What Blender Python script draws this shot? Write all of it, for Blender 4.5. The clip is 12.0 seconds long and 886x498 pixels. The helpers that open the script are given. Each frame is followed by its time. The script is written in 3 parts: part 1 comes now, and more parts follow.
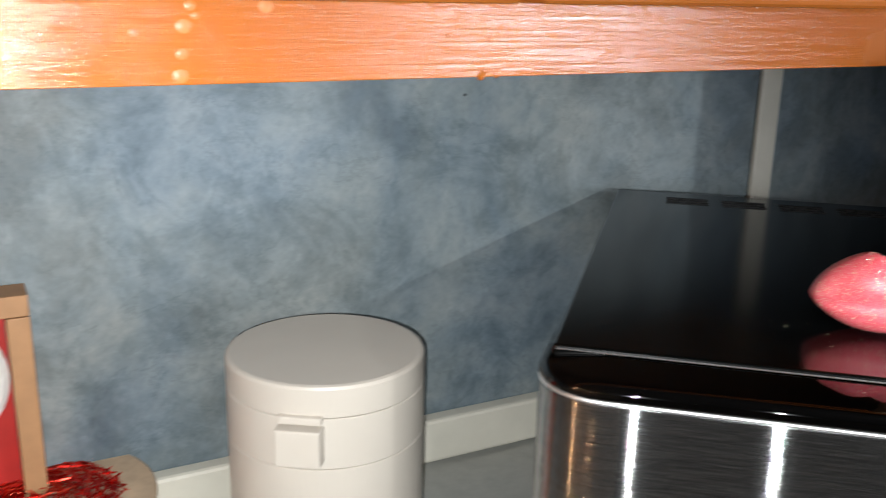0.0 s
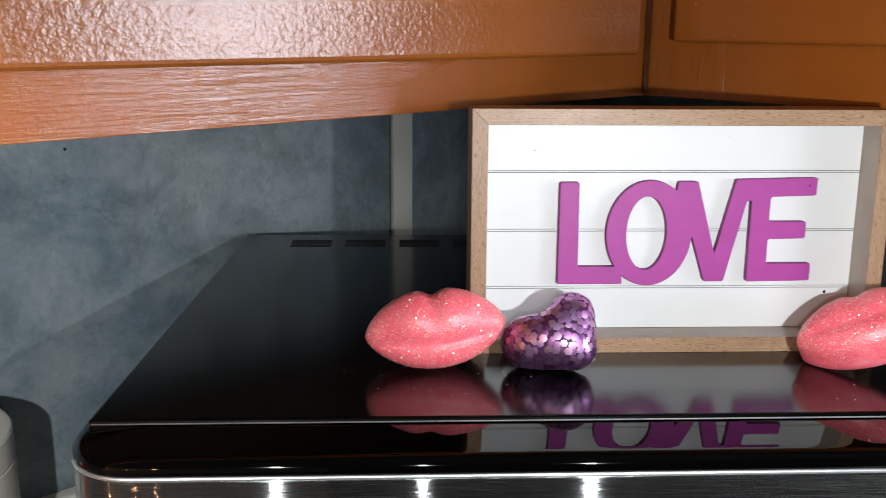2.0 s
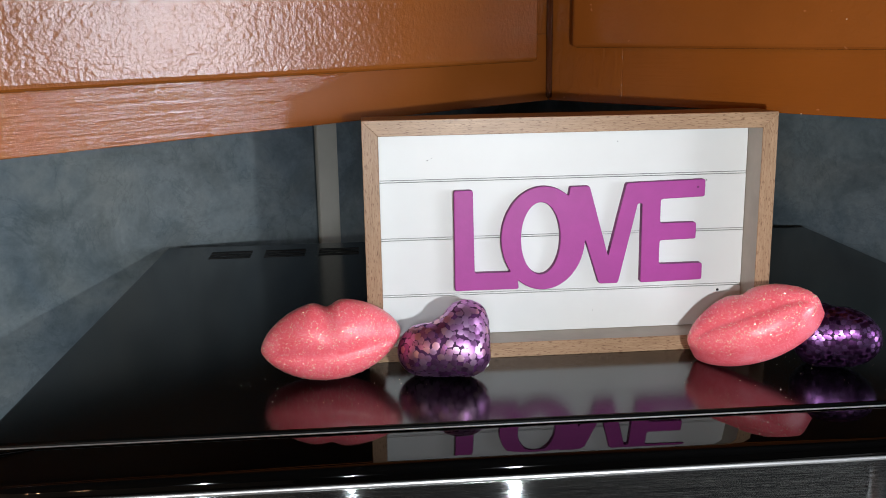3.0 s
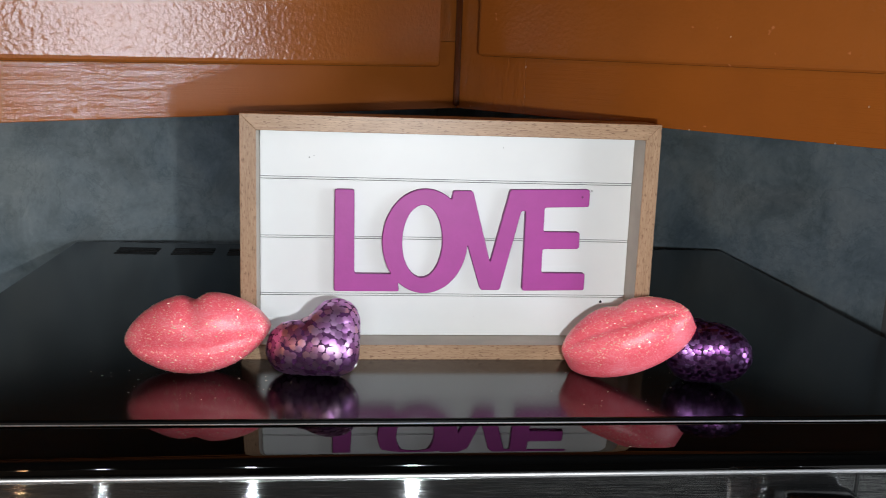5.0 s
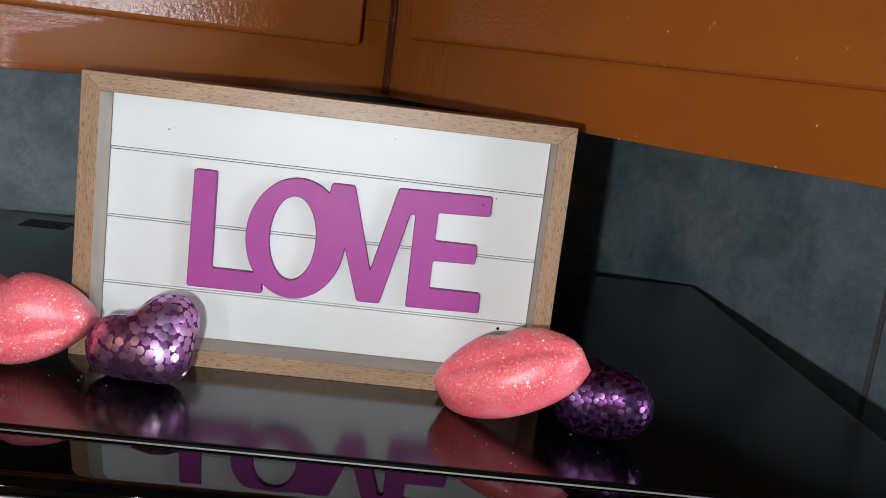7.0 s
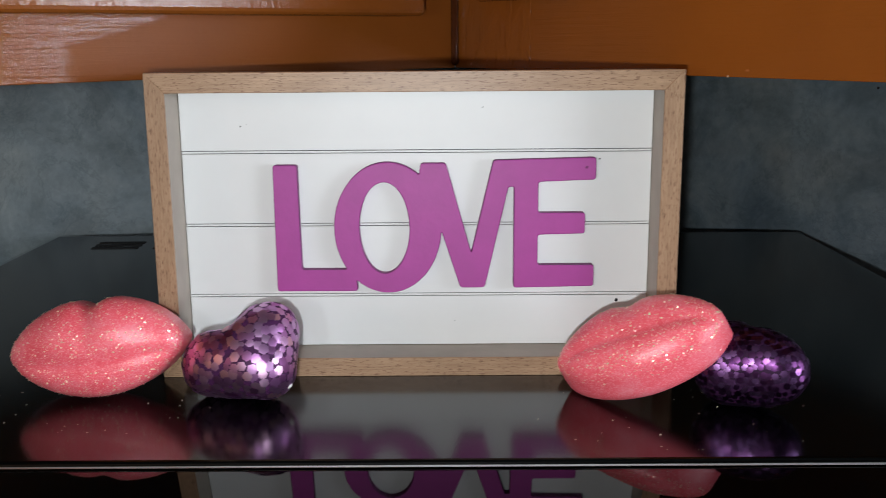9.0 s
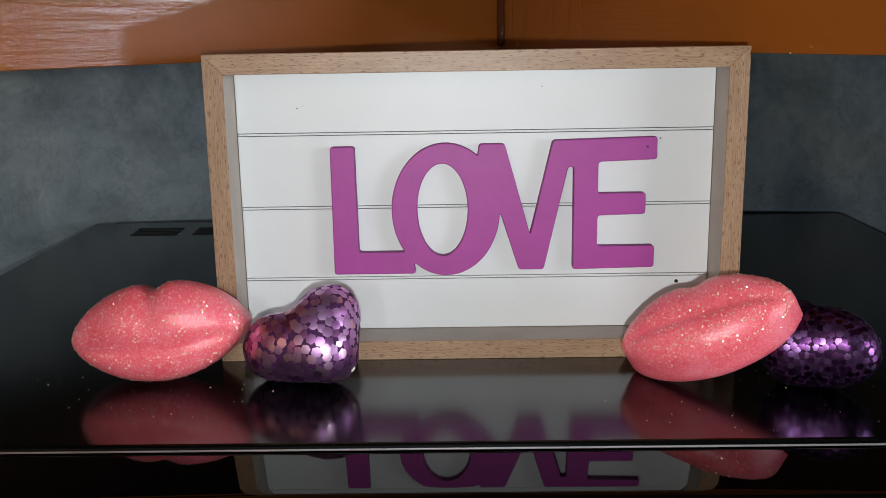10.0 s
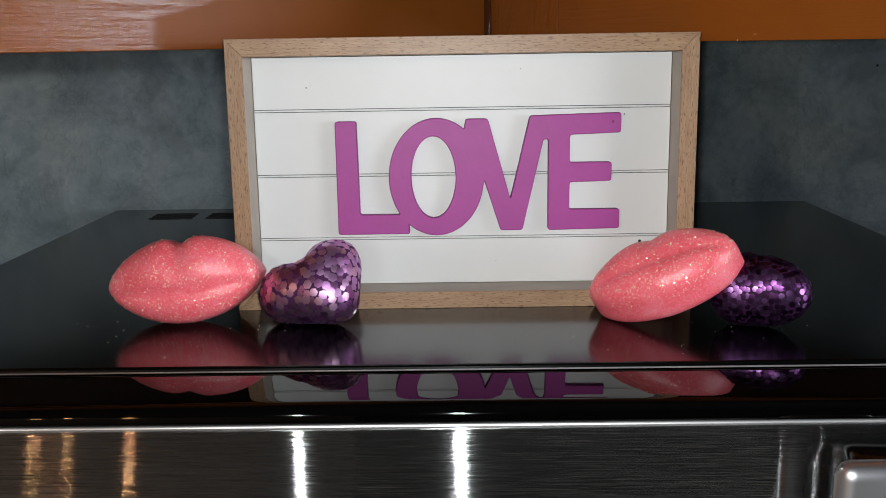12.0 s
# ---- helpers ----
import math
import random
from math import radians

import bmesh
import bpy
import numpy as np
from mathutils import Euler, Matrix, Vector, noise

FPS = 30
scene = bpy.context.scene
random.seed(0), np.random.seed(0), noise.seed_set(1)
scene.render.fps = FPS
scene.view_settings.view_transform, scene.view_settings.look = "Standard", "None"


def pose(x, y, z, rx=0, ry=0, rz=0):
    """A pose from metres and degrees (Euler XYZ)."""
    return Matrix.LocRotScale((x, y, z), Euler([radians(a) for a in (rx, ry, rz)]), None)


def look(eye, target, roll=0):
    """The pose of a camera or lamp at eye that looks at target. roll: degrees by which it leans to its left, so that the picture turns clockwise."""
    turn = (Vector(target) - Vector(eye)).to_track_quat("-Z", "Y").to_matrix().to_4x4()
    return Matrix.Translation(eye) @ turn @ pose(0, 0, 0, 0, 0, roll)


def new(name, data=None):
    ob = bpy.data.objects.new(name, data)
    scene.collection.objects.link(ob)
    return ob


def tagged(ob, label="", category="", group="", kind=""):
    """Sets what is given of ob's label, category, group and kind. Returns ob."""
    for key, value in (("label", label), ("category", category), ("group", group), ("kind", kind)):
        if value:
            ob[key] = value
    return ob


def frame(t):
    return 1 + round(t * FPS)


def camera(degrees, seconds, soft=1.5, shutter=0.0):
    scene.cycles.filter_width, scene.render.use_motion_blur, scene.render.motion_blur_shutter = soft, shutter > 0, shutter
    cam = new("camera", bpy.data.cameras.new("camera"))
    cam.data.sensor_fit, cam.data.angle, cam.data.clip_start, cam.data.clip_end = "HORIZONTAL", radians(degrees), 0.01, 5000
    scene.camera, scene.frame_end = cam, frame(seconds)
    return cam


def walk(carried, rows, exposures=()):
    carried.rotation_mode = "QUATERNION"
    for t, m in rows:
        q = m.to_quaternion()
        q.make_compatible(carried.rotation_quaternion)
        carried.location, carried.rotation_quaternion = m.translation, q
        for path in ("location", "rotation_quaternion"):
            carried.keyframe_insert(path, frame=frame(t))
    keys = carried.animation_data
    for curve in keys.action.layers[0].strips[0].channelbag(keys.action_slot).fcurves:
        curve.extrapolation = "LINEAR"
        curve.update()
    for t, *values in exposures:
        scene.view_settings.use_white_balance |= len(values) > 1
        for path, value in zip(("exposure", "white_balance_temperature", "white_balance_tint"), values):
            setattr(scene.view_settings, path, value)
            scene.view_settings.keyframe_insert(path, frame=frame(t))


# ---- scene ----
cam = camera(51.5, 12.0, 0.65, 0.3)
METRES, EYE, TILT, LEAN, TURN = 0.5, 1.3, 0.0, 0.0, 12.2
ROWS = [
    (0.0, 0.0242, -0.0119, -0.0056, 1.34, -15.71, -1.16),
    (0.5, 0.1059, 0.0438, -0.0051, -6.15, -14.55, -1.50),
    (1.0, 0.1637, 0.0438, -0.0003, -10.65, -14.07, -1.16),
    (1.5, 0.1984, 0.0152, 0.0134, -12.79, -13.78, -0.99),
    (2.0, 0.2281, -0.0133, 0.0203, -14.59, -13.68, -0.43),
    (2.5, 0.2768, -0.0279, 0.0251, -16.02, -13.74, 0.32),
    (3.0, 0.2986, -0.0412, 0.0337, -17.09, -13.74, 0.82),
    (5.0, 0.4000, -0.0696, 0.0114, -17.96, -12.40, -2.07),
    (5.5, 0.4665, -0.0475, 0.0003, -16.67, -12.19, -4.58),
    (6.0, 0.5289, -0.0240, -0.0088, -15.67, -11.98, -5.93),
    (6.5, 0.5780, -0.0065, -0.0080, -14.24, -11.88, -7.88),
    (8.5, 0.6267, 0.0708, -0.0285, -12.38, -12.82, -0.13),
    (9.0, 0.5770, 0.0918, -0.0312, -12.07, -13.26, 0.42),
    (9.5, 0.5434, 0.1072, -0.0409, -11.73, -13.80, 0.79),
    (10.0, 0.5364, 0.1066, -0.0377, -11.57, -14.00, 0.96),
    (10.5, 0.5327, 0.0923, -0.0336, -11.48, -14.03, 0.96),
    (11.0, 0.5210, 0.0534, -0.0405, -11.42, -13.93, 0.88),
    (11.5, 0.5216, 0.0246, -0.0674, -11.79, -13.68, 0.84),
    (12.0, 0.5199, -0.0129, -0.0675, -11.61, -12.70, 0.91),
]
walk(cam, [(t, pose(0, 0, EYE, TILT, LEAN, TURN) @ pose(METRES * x, METRES * y, METRES * z, 90 + pitch, roll, yaw)) for t, x, y, z, yaw, pitch, roll in ROWS],
     [(0.0, 1.0, 6450, 10), (1.0, 0.86, 6350, 10), (2.0, 0.44, 6250, 10), (3.0, 0.24, 6250, 10), (5.0, 0.20, 6250, 10), (6.0, 0.07, 6250, 10), (8.5, 0.07, 6250, 10), (9.5, -0.16, 6300, 10), (11.5, -0.16, 6400, 10), (12.0, -0.12, 6450, 10)])

# ---- light ----
world = bpy.data.worlds.new("dusk")
scene.world = world
world.use_nodes = True
world.node_tree.nodes["Background"].inputs["Color"].default_value = (0.45, 0.55, 0.75, 1)
world.node_tree.nodes["Background"].inputs["Strength"].default_value = 0.15


def lamp(name, kind, place, watts, colour, size, target=None, size_y=None):
    data = bpy.data.lights.new(name, kind)
    data.energy, data.color = watts, colour
    if kind == "AREA":
        data.shape, data.size, data.size_y = "RECTANGLE", size, size_y or size
    else:
        data.shadow_soft_size = size
    ob = new(name, data)
    ob.matrix_world = look(place, target) if target else Matrix.Translation(place)
    return ob


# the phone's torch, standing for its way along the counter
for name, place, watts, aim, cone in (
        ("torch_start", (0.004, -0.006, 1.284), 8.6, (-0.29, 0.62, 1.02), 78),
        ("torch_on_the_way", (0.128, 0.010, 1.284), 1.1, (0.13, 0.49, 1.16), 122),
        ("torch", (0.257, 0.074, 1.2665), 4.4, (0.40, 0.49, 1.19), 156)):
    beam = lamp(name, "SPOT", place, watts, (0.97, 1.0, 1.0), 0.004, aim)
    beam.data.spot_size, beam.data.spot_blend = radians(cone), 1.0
# warm bulbs of the room behind
for bx, by in ((-0.86, -1.62), (-0.78, -1.64), (-0.60, -1.60)):
    lamp("room_bulb", "POINT", (bx, by, 1.78), 1.6, (1.0, 0.52, 0.24), 0.014)

A = radians(41)
ROOM = pose(0, 0, 0, 0, 0, 41)


def room(a, b, z=0.0):
    return ROOM @ Vector((a, b, z))


# warm fill added to light the unseen far wall that the steel mirrors
lamp("far_wall_fill", "POINT", room(-2.3, 0.25, 1.9), 11.0, (1.0, 0.55, 0.28), 0.05)

# window in the wall past the short cabinet
lamp("window_light", "AREA", room(0.96, -0.95, 1.32), 17.0, (0.90, 0.93, 1.0), 0.8, room(0.0, -0.95, 1.32), 0.32)

# ---- materials ----


def material(name):
    m = bpy.data.materials.new(name)
    m.use_nodes = True
    t = m.node_tree
    return m, t, t.nodes["Principled BSDF"]


def node(t, kind, **values):
    n = t.nodes.new(kind)
    for key, value in values.items():
        n.inputs[key.replace("_", " ")].default_value = value
    return n


def coords(t, scale=(1, 1, 1), kind="Object"):
    c = t.nodes.new("ShaderNodeTexCoord")
    m = t.nodes.new("ShaderNodeMapping")
    m.inputs["Scale"].default_value = scale
    t.links.new(c.outputs[kind], m.inputs["Vector"])
    return m.outputs["Vector"]


def noisy(t, scale, detail=4.0, rough=0.55, stretch=(1, 1, 1), distort=0.0):
    n = node(t, "ShaderNodeTexNoise", Scale=scale, Detail=detail, Roughness=rough, Distortion=distort)
    t.links.new(coords(t, stretch), n.inputs["Vector"])
    return n.outputs["Fac"]


def ramp(t, fac, stops):
    r = t.nodes.new("ShaderNodeValToRGB")
    e = r.color_ramp.elements
    while len(e) < len(stops):
        e.new(0.5)
    for el, (at, col) in zip(e, stops):
        el.position, el.color = at, (*col, 1)
    t.links.new(fac, r.inputs["Fac"])
    return r.outputs["Color"]


def mixed(t, fac, a, b, kind="MIX"):
    m = t.nodes.new("ShaderNodeMix")
    m.data_type, m.blend_type = "RGBA", kind
    for value, slot in ((fac, 0), (a, 6), (b, 7)):
        if isinstance(value, (int, float)):
            m.inputs[slot].default_value = value
        elif isinstance(value, tuple):
            m.inputs[slot].default_value = (*value, 1)
        else:
            t.links.new(value, m.inputs[slot])
    return m.outputs[2]


def bump(t, bsdf, height, strength, distance):
    b = node(t, "ShaderNodeBump", Strength=strength, Distance=distance)
    t.links.new(height, b.inputs["Height"])
    last = bsdf.inputs["Normal"].links
    if last:
        t.links.new(last[0].from_socket, b.inputs["Normal"])
    t.links.new(b.outputs["Normal"], bsdf.inputs["Normal"])


def set_(bsdf, rough, metal=0.0, spec=0.5, coat=0.0):
    bsdf.inputs["Roughness"].default_value = rough
    bsdf.inputs["Metallic"].default_value = metal
    bsdf.inputs["Specular IOR Level"].default_value = spec
    bsdf.inputs["Coat Weight"].default_value = coat
    bsdf.inputs["Coat Roughness"].default_value = 0.08


def math_(t, kind, *values):
    n = t.nodes.new("ShaderNodeMath")
    n.operation = kind
    for k, value in enumerate(values):
        if isinstance(value, (int, float)):
            n.inputs[k].default_value = value
        else:
            t.links.new(value, n.inputs[k])
    return n.outputs[0]


def paint(name, light, dark, rough, peel=0.0, brush=0.0, patch=None, lumps=0.0):
    """Gloss paint on wood: cloudy tone, roller peel and brush marks along the board; patch: where a duller, smooth coat begins along x."""
    m, t, b = material(name)
    tone = ramp(t, noisy(t, 9, 5, 0.6), [(0.3, dark), (0.7, light)])
    chips = ramp(t, noisy(t, 120, 2, 0.5), [(0.73, (0, 0, 0)), (0.76, (1, 1, 1))])
    t.links.new(mixed(t, chips, tone, tuple(min(1, c * 1.35 + 0.03) for c in light)), b.inputs["Base Color"])
    set_(b, rough, 0, 0.42)
    bump(t, b, noisy(t, 30, 3), 0.08, 0.002)
    if peel:
        bump(t, b, noisy(t, 430, 2, 0.5), peel, 0.001)
    if brush:
        marks = noisy(t, 34, 5, 0.65, (0.6, 8, 16), 0.4)
        if patch:
            place = t.nodes.new("ShaderNodeSeparateXYZ")
            t.links.new(coords(t), place.inputs["Vector"])
            # the duller coat is a wedge: its upper edge climbs away from where it begins
            climb = math_(t, "MULTIPLY_ADD", place.outputs["Z"], -3.4, 0.050)
            along = math_(t, "MINIMUM", math_(t, "SUBTRACT", place.outputs["X"], patch), math_(t, "ADD", climb, math_(t, "SUBTRACT", place.outputs["X"], patch)))
            ragged = math_(t, "MULTIPLY_ADD", noisy(t, 110, 4), 0.020, -0.010)
            edge = math_(t, "MULTIPLY_ADD", math_(t, "ADD", along, ragged), 80.0, 0.5)
            edge.node.use_clamp = True
            t.links.new(math_(t, "MULTIPLY_ADD", edge, 0.42 - rough, rough), b.inputs["Roughness"])
            t.links.new(math_(t, "MULTIPLY_ADD", edge, -0.22, 0.42), b.inputs["Specular IOR Level"])
            marks = math_(t, "MULTIPLY", marks, math_(t, "MULTIPLY_ADD", edge, -0.75, 1.0))
        bump(t, b, marks, brush, 0.0012)
    if lumps:
        bump(t, b, noisy(t, 160, 4, 0.65, (1, 1, 0.35), 0.8), lumps, 0.0025)
    return m


def plaster():
    """Sponged blue and grey wall."""
    m, t, b = material("sponged_wall")
    big = ramp(t, noisy(t, 5, 5, 0.6, distort=0.5), [(0.38, (0.150, 0.200, 0.268)), (0.50, (0.205, 0.232, 0.255)), (0.62, (0.262, 0.254, 0.240))])
    mid = ramp(t, noisy(t, 17, 6, 0.62, distort=0.5), [(0.38, (0.110, 0.130, 0.140)), (0.47, (0.185, 0.212, 0.226)), (0.53, (0.240, 0.266, 0.280)), (0.64, (0.32, 0.335, 0.34))])
    tone = mixed(t, 0.55, big, mid)
    # sponge dabs: ragged darker flecks, and a fine mottle over all
    dabs = ramp(t, noisy(t, 42, 8, 0.72, distort=0.9), [(0.56, (0, 0, 0)), (0.64, (0.55, 0.55, 0.55))])
    tone = mixed(t, dabs, tone, mixed(t, 1.0, tone, (0.74, 0.77, 0.78), "MULTIPLY"))
    # trowel creases, thin and broken
    for scale, low, tint in ((9, 0.50, (0.66, 0.69, 0.70)), (14, 0.46, (1.20, 1.19, 1.17))):
        line = ramp(t, noisy(t, scale, 8, 0.66, distort=0.7), [(low - 0.012, (0, 0, 0)), (low, (0.5, 0.5, 0.5)), (low + 0.016, (0, 0, 0))])
        tone = mixed(t, line, tone, mixed(t, 1.0, tone, tint, "MULTIPLY"))
    tone = mixed(t, 1.0, tone, (0.84, 0.90, 0.895), "MULTIPLY")
    mottle = ramp(t, noisy(t, 130, 5, 0.7), [(0.3, (0.86, 0.87, 0.88)), (0.7, (1.12, 1.11, 1.1))])
    tone = mixed(t, 1.0, tone, mottle, "MULTIPLY")
    t.links.new(tone, b.inputs["Base Color"])
    set_(b, 0.5, 0, 0.35)
    bump(t, b, noisy(t, 55, 8, 0.68, distort=0.6), 0.35, 0.0018)
    return m


def plain(name, colour, rough, metal=0.0, spec=0.5, vary=0.12, scale=40.0, relief=0.0, coat=0.0):
    m, t, b = material(name)
    dark = tuple(c * (1 - vary) for c in colour)
    light = tuple(min(1, c * (1 + vary)) for c in colour)
    t.links.new(ramp(t, noisy(t, scale, 5, 0.6), [(0.3, dark), (0.7, light)]), b.inputs["Base Color"])
    set_(b, rough, metal, spec, coat)
    if relief:
        bump(t, b, noisy(t, scale * 4, 4), relief, 0.001)
    return m


def oak(name, light, mid, dark):
    """Straight-grained veneer, the grain along local x, with short dark pores."""
    m, t, b = material(name)
    grain = ramp(t, noisy(t, 420, 6, 0.7, (0.10, 2.2, 2.2), 0.25), [(0.32, mid), (0.62, light)])
    broad = ramp(t, noisy(t, 55, 3, 0.5, (0.5, 2, 2)), [(0.3, (0.80, 0.76, 0.74)), (0.7, (1, 1, 1))])
    pores = ramp(t, noisy(t, 1500, 2, 0.5, (0.2, 1.3, 1.3), 0.3), [(0.55, (0, 0, 0)), (0.68, (0.85, 0.85, 0.85))])
    t.links.new(mixed(t, pores, mixed(t, 1.0, grain, broad, "MULTIPLY"), dark), b.inputs["Base Color"])
    set_(b, 0.42, 0, 0.45)
    bump(t, b, noisy(t, 1100, 2, 0.5, (0.22, 1.5, 1.5), 0.2), 0.2, 0.0003)
    return m


def steel():
    """Brushed along the front: fine scratches that spread a highlight up and down only."""
    m, t, b = material("brushed_steel")
    fine = noisy(t, 900, 3, 0.6, (0.02, 1, 1))
    t.links.new(ramp(t, fine, [(0.3, (0.25, 0.26, 0.262)), (0.7, (0.33, 0.34, 0.343))]), b.inputs["Base Color"])
    set_(b, 0.06, 1.0)
    b.inputs["Anisotropic"].default_value, b.inputs["Anisotropic Rotation"].default_value = 1.0, 0.25
    run = t.nodes.new("ShaderNodeTangent")
    run.direction_type, run.uv_map = "UV_MAP", "brush"
    t.links.new(run.outputs[0], b.inputs["Tangent"])
    tilt = math_(t, "MULTIPLY_ADD", noisy(t, 1.0, 2, 0.6, (40, 40, 21000)), 3.2, -1.35)
    up = t.nodes.new("ShaderNodeCombineXYZ")
    t.links.new(tilt, up.inputs["Z"])
    g = t.nodes.new("ShaderNodeNewGeometry")
    add = t.nodes.new("ShaderNodeVectorMath")
    t.links.new(g.outputs["Normal"], add.inputs[0])
    t.links.new(up.outputs[0], add.inputs[1])
    unit = t.nodes.new("ShaderNodeVectorMath")
    unit.operation = "NORMALIZE"
    t.links.new(add.outputs[0], unit.inputs[0])
    t.links.new(unit.outputs[0], b.inputs["Normal"])
    soft = t.nodes.new("ShaderNodeBsdfPrincipled")
    set_(soft, 0.5, 1.0)
    soft.inputs["Base Color"].default_value = (0.45, 0.46, 0.465, 1)
    both = t.nodes.new("ShaderNodeMixShader")
    both.inputs["Fac"].default_value = 0.05
    t.links.new(b.outputs[0], both.inputs[1])
    t.links.new(soft.outputs[0], both.inputs[2])
    t.links.new(both.outputs[0], t.nodes["Material Output"].inputs["Surface"])
    return m


def glitter_pink():
    m, t, b = material("glitter_pink")
    tone = ramp(t, noisy(t, 75, 5, 0.6, distort=0.4), [(0.3, (0.86, 0.085, 0.120)), (0.55, (0.95, 0.135, 0.180)), (0.75, (0.98, 0.235, 0.295))])
    cells = node(t, "ShaderNodeTexVoronoi", Scale=2300.0)
    t.links.new(coords(t), cells.inputs["Vector"])
    grey = t.nodes.new("ShaderNodeSeparateColor")
    t.links.new(cells.outputs["Color"], grey.inputs["Color"])
    speck = ramp(t, grey.outputs["Red"], [(0.50, (0, 0, 0)), (1.0, (0.65, 0.65, 0.65))])
    t.links.new(mixed(t, speck, tone, (1.0, 0.37, 0.41)), b.inputs["Base Color"])
    set_(b, 0.33, 0.0, 0.7)
    v = node(t, "ShaderNodeTexVoronoi", Scale=2600.0)
    t.links.new(coords(t), v.inputs["Vector"])
    bump(t, b, v.outputs["Distance"], 0.22, 0.0003)
    return m


def flakes(name, stops, rough, metal=1.0):
    """Foil pieces, each with its own tint."""
    m, t, b = material(name)
    g = t.nodes.new("ShaderNodeNewGeometry")
    t.links.new(ramp(t, g.outputs["Random Per Island"], stops), b.inputs["Base Color"])
    set_(b, rough, metal)
    return m


WALL = plaster()
ORANGE_DOOR = paint("orange_paint_door", (0.280, 0.082, 0.013), (0.230, 0.066, 0.010), 0.21, peel=0.30)
ORANGE_RAIL = paint("orange_paint_rail", (0.280, 0.080, 0.011), (0.230, 0.064, 0.009), 0.13, peel=0.07, brush=0.34)
ORANGE_LONG = paint("orange_paint_long_rail", (0.280, 0.080, 0.011), (0.230, 0.064, 0.009), 0.09, peel=0.04, brush=0.33, patch=1.163)
ORANGE_CORNER = paint("orange_paint_corner", (0.280, 0.080, 0.011), (0.230, 0.064, 0.009), 0.20, lumps=0.45)
# dark brown in place of the shade inside the corner groove
CORNER_SHADE = paint("shaded_corner_paint", (0.085, 0.022, 0.005), (0.055, 0.014, 0.004), 0.16, lumps=0.6)
BLISTER = plain("pale_orange_paint", (0.30, 0.096, 0.018), 0.4, spec=0.35, vary=0.15)
SPECK = plain("pale_speck", (0.55, 0.33, 0.18), 0.5)
CREAM = plain("cream_trim", (0.66, 0.63, 0.54), 0.4, vary=0.06, scale=25)
COUNTER = plain("grey_laminate", (0.36, 0.36, 0.33), 0.4, vary=0.1, scale=60)
BLACK = plain("black_enamel", (0.0006, 0.0008, 0.0008), 0.15, spec=0.72, vary=0.2, scale=20)
PIANO = plain("black_gloss", (0.0006, 0.0006, 0.0006), 0.03, spec=0.5, vary=0.1)
SLOT = plain("slot_black", (0.002, 0.002, 0.002), 0.8, vary=0.1)
RUBBER = plain("rubber", (0.02, 0.02, 0.02), 0.8)
STEEL = steel()
# pale metal for the strips that stand in for edge highlights
EDGE = plain("pale_edge_metal", (0.85, 0.85, 0.85), 0.42, metal=1.0, vary=0.05)
CHROME = plain("chrome", (0.80, 0.82, 0.85), 0.36, metal=1.0, vary=0.03)
OAK = oak("oak_veneer", (0.46, 0.298, 0.178), (0.325, 0.200, 0.114), (0.15, 0.070, 0.035))
OAK_BACK = plain("frame_inside", (0.40, 0.35, 0.29), 0.5)
WHITE_BOARD = plain("white_board", (0.74, 0.75, 0.74), 0.45, vary=0.03, scale=18, relief=0.05)
GROOVE = plain("groove_grey", (0.09, 0.09, 0.09), 0.7)
PURPLE = plain("purple_wood", (0.37, 0.045, 0.28), 0.5, vary=0.07, scale=70, relief=0.15)
PURPLE_EDGE = plain("purple_burnt_edge", (0.20, 0.026, 0.155), 0.6, vary=0.3)
PINK = glitter_pink()
FLAKE_PINK = flakes("pink_glitter_flakes", [(0.0, (1.0, 0.72, 0.50)), (0.5, (1.0, 0.58, 0.52)), (0.85, (1.0, 0.85, 0.60)), (1.0, (0.90, 1.0, 0.62))], 0.32, 0.4)
SEQUIN = flakes("purple_sequins", [(0.0, (0.28, 0.10, 0.29)), (0.3, (0.56, 0.27, 0.58)), (0.8, (0.74, 0.46, 0.76)), (1.0, (0.80, 0.48, 0.60))], 0.39)
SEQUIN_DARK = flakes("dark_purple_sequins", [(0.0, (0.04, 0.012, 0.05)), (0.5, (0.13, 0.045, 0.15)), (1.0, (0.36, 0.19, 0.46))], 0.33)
FOAM = plain("purple_foam", (0.055, 0.013, 0.06), 0.5, spec=0.25, vary=0.3, scale=300)
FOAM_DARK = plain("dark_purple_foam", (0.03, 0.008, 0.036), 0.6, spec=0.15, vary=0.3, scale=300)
WHITE_PLASTIC = plain("white_plastic", (0.58, 0.53, 0.465), 0.38, vary=0.03, scale=15)
KRAFT = plain("kraft_wood", (0.36, 0.19, 0.085), 0.6, vary=0.12, scale=50)
CARD = plain("card", (0.50, 0.37, 0.25), 0.75, vary=0.15, scale=60)
RED = plain("red_panel", (0.42, 0.02, 0.015), 0.55, vary=0.12)
TINSEL = flakes("red_tinsel", [(0.0, (0.5, 0.015, 0.01)), (0.6, (0.85, 0.04, 0.03)), (1.0, (0.95, 0.15, 0.08))], 0.4)
COTTON = plain("white_cord", (0.75, 0.73, 0.70), 0.8, vary=0.1, scale=200, relief=0.3)
# near-black stands for the unlit room mirrored in the gloss
ROOM_PAINT = plain("room_paint", (0.05, 0.05, 0.05), 0.7, vary=0.1, scale=6)
# pale so that the unseen far wall gives the steel a warm reflection
FAR_PAINT = plain("cream_paint", (0.50, 0.42, 0.32), 0.7, vary=0.1, scale=6)
FLOOR = plain("vinyl_floor", (0.10, 0.08, 0.06), 0.5, vary=0.2, scale=12)
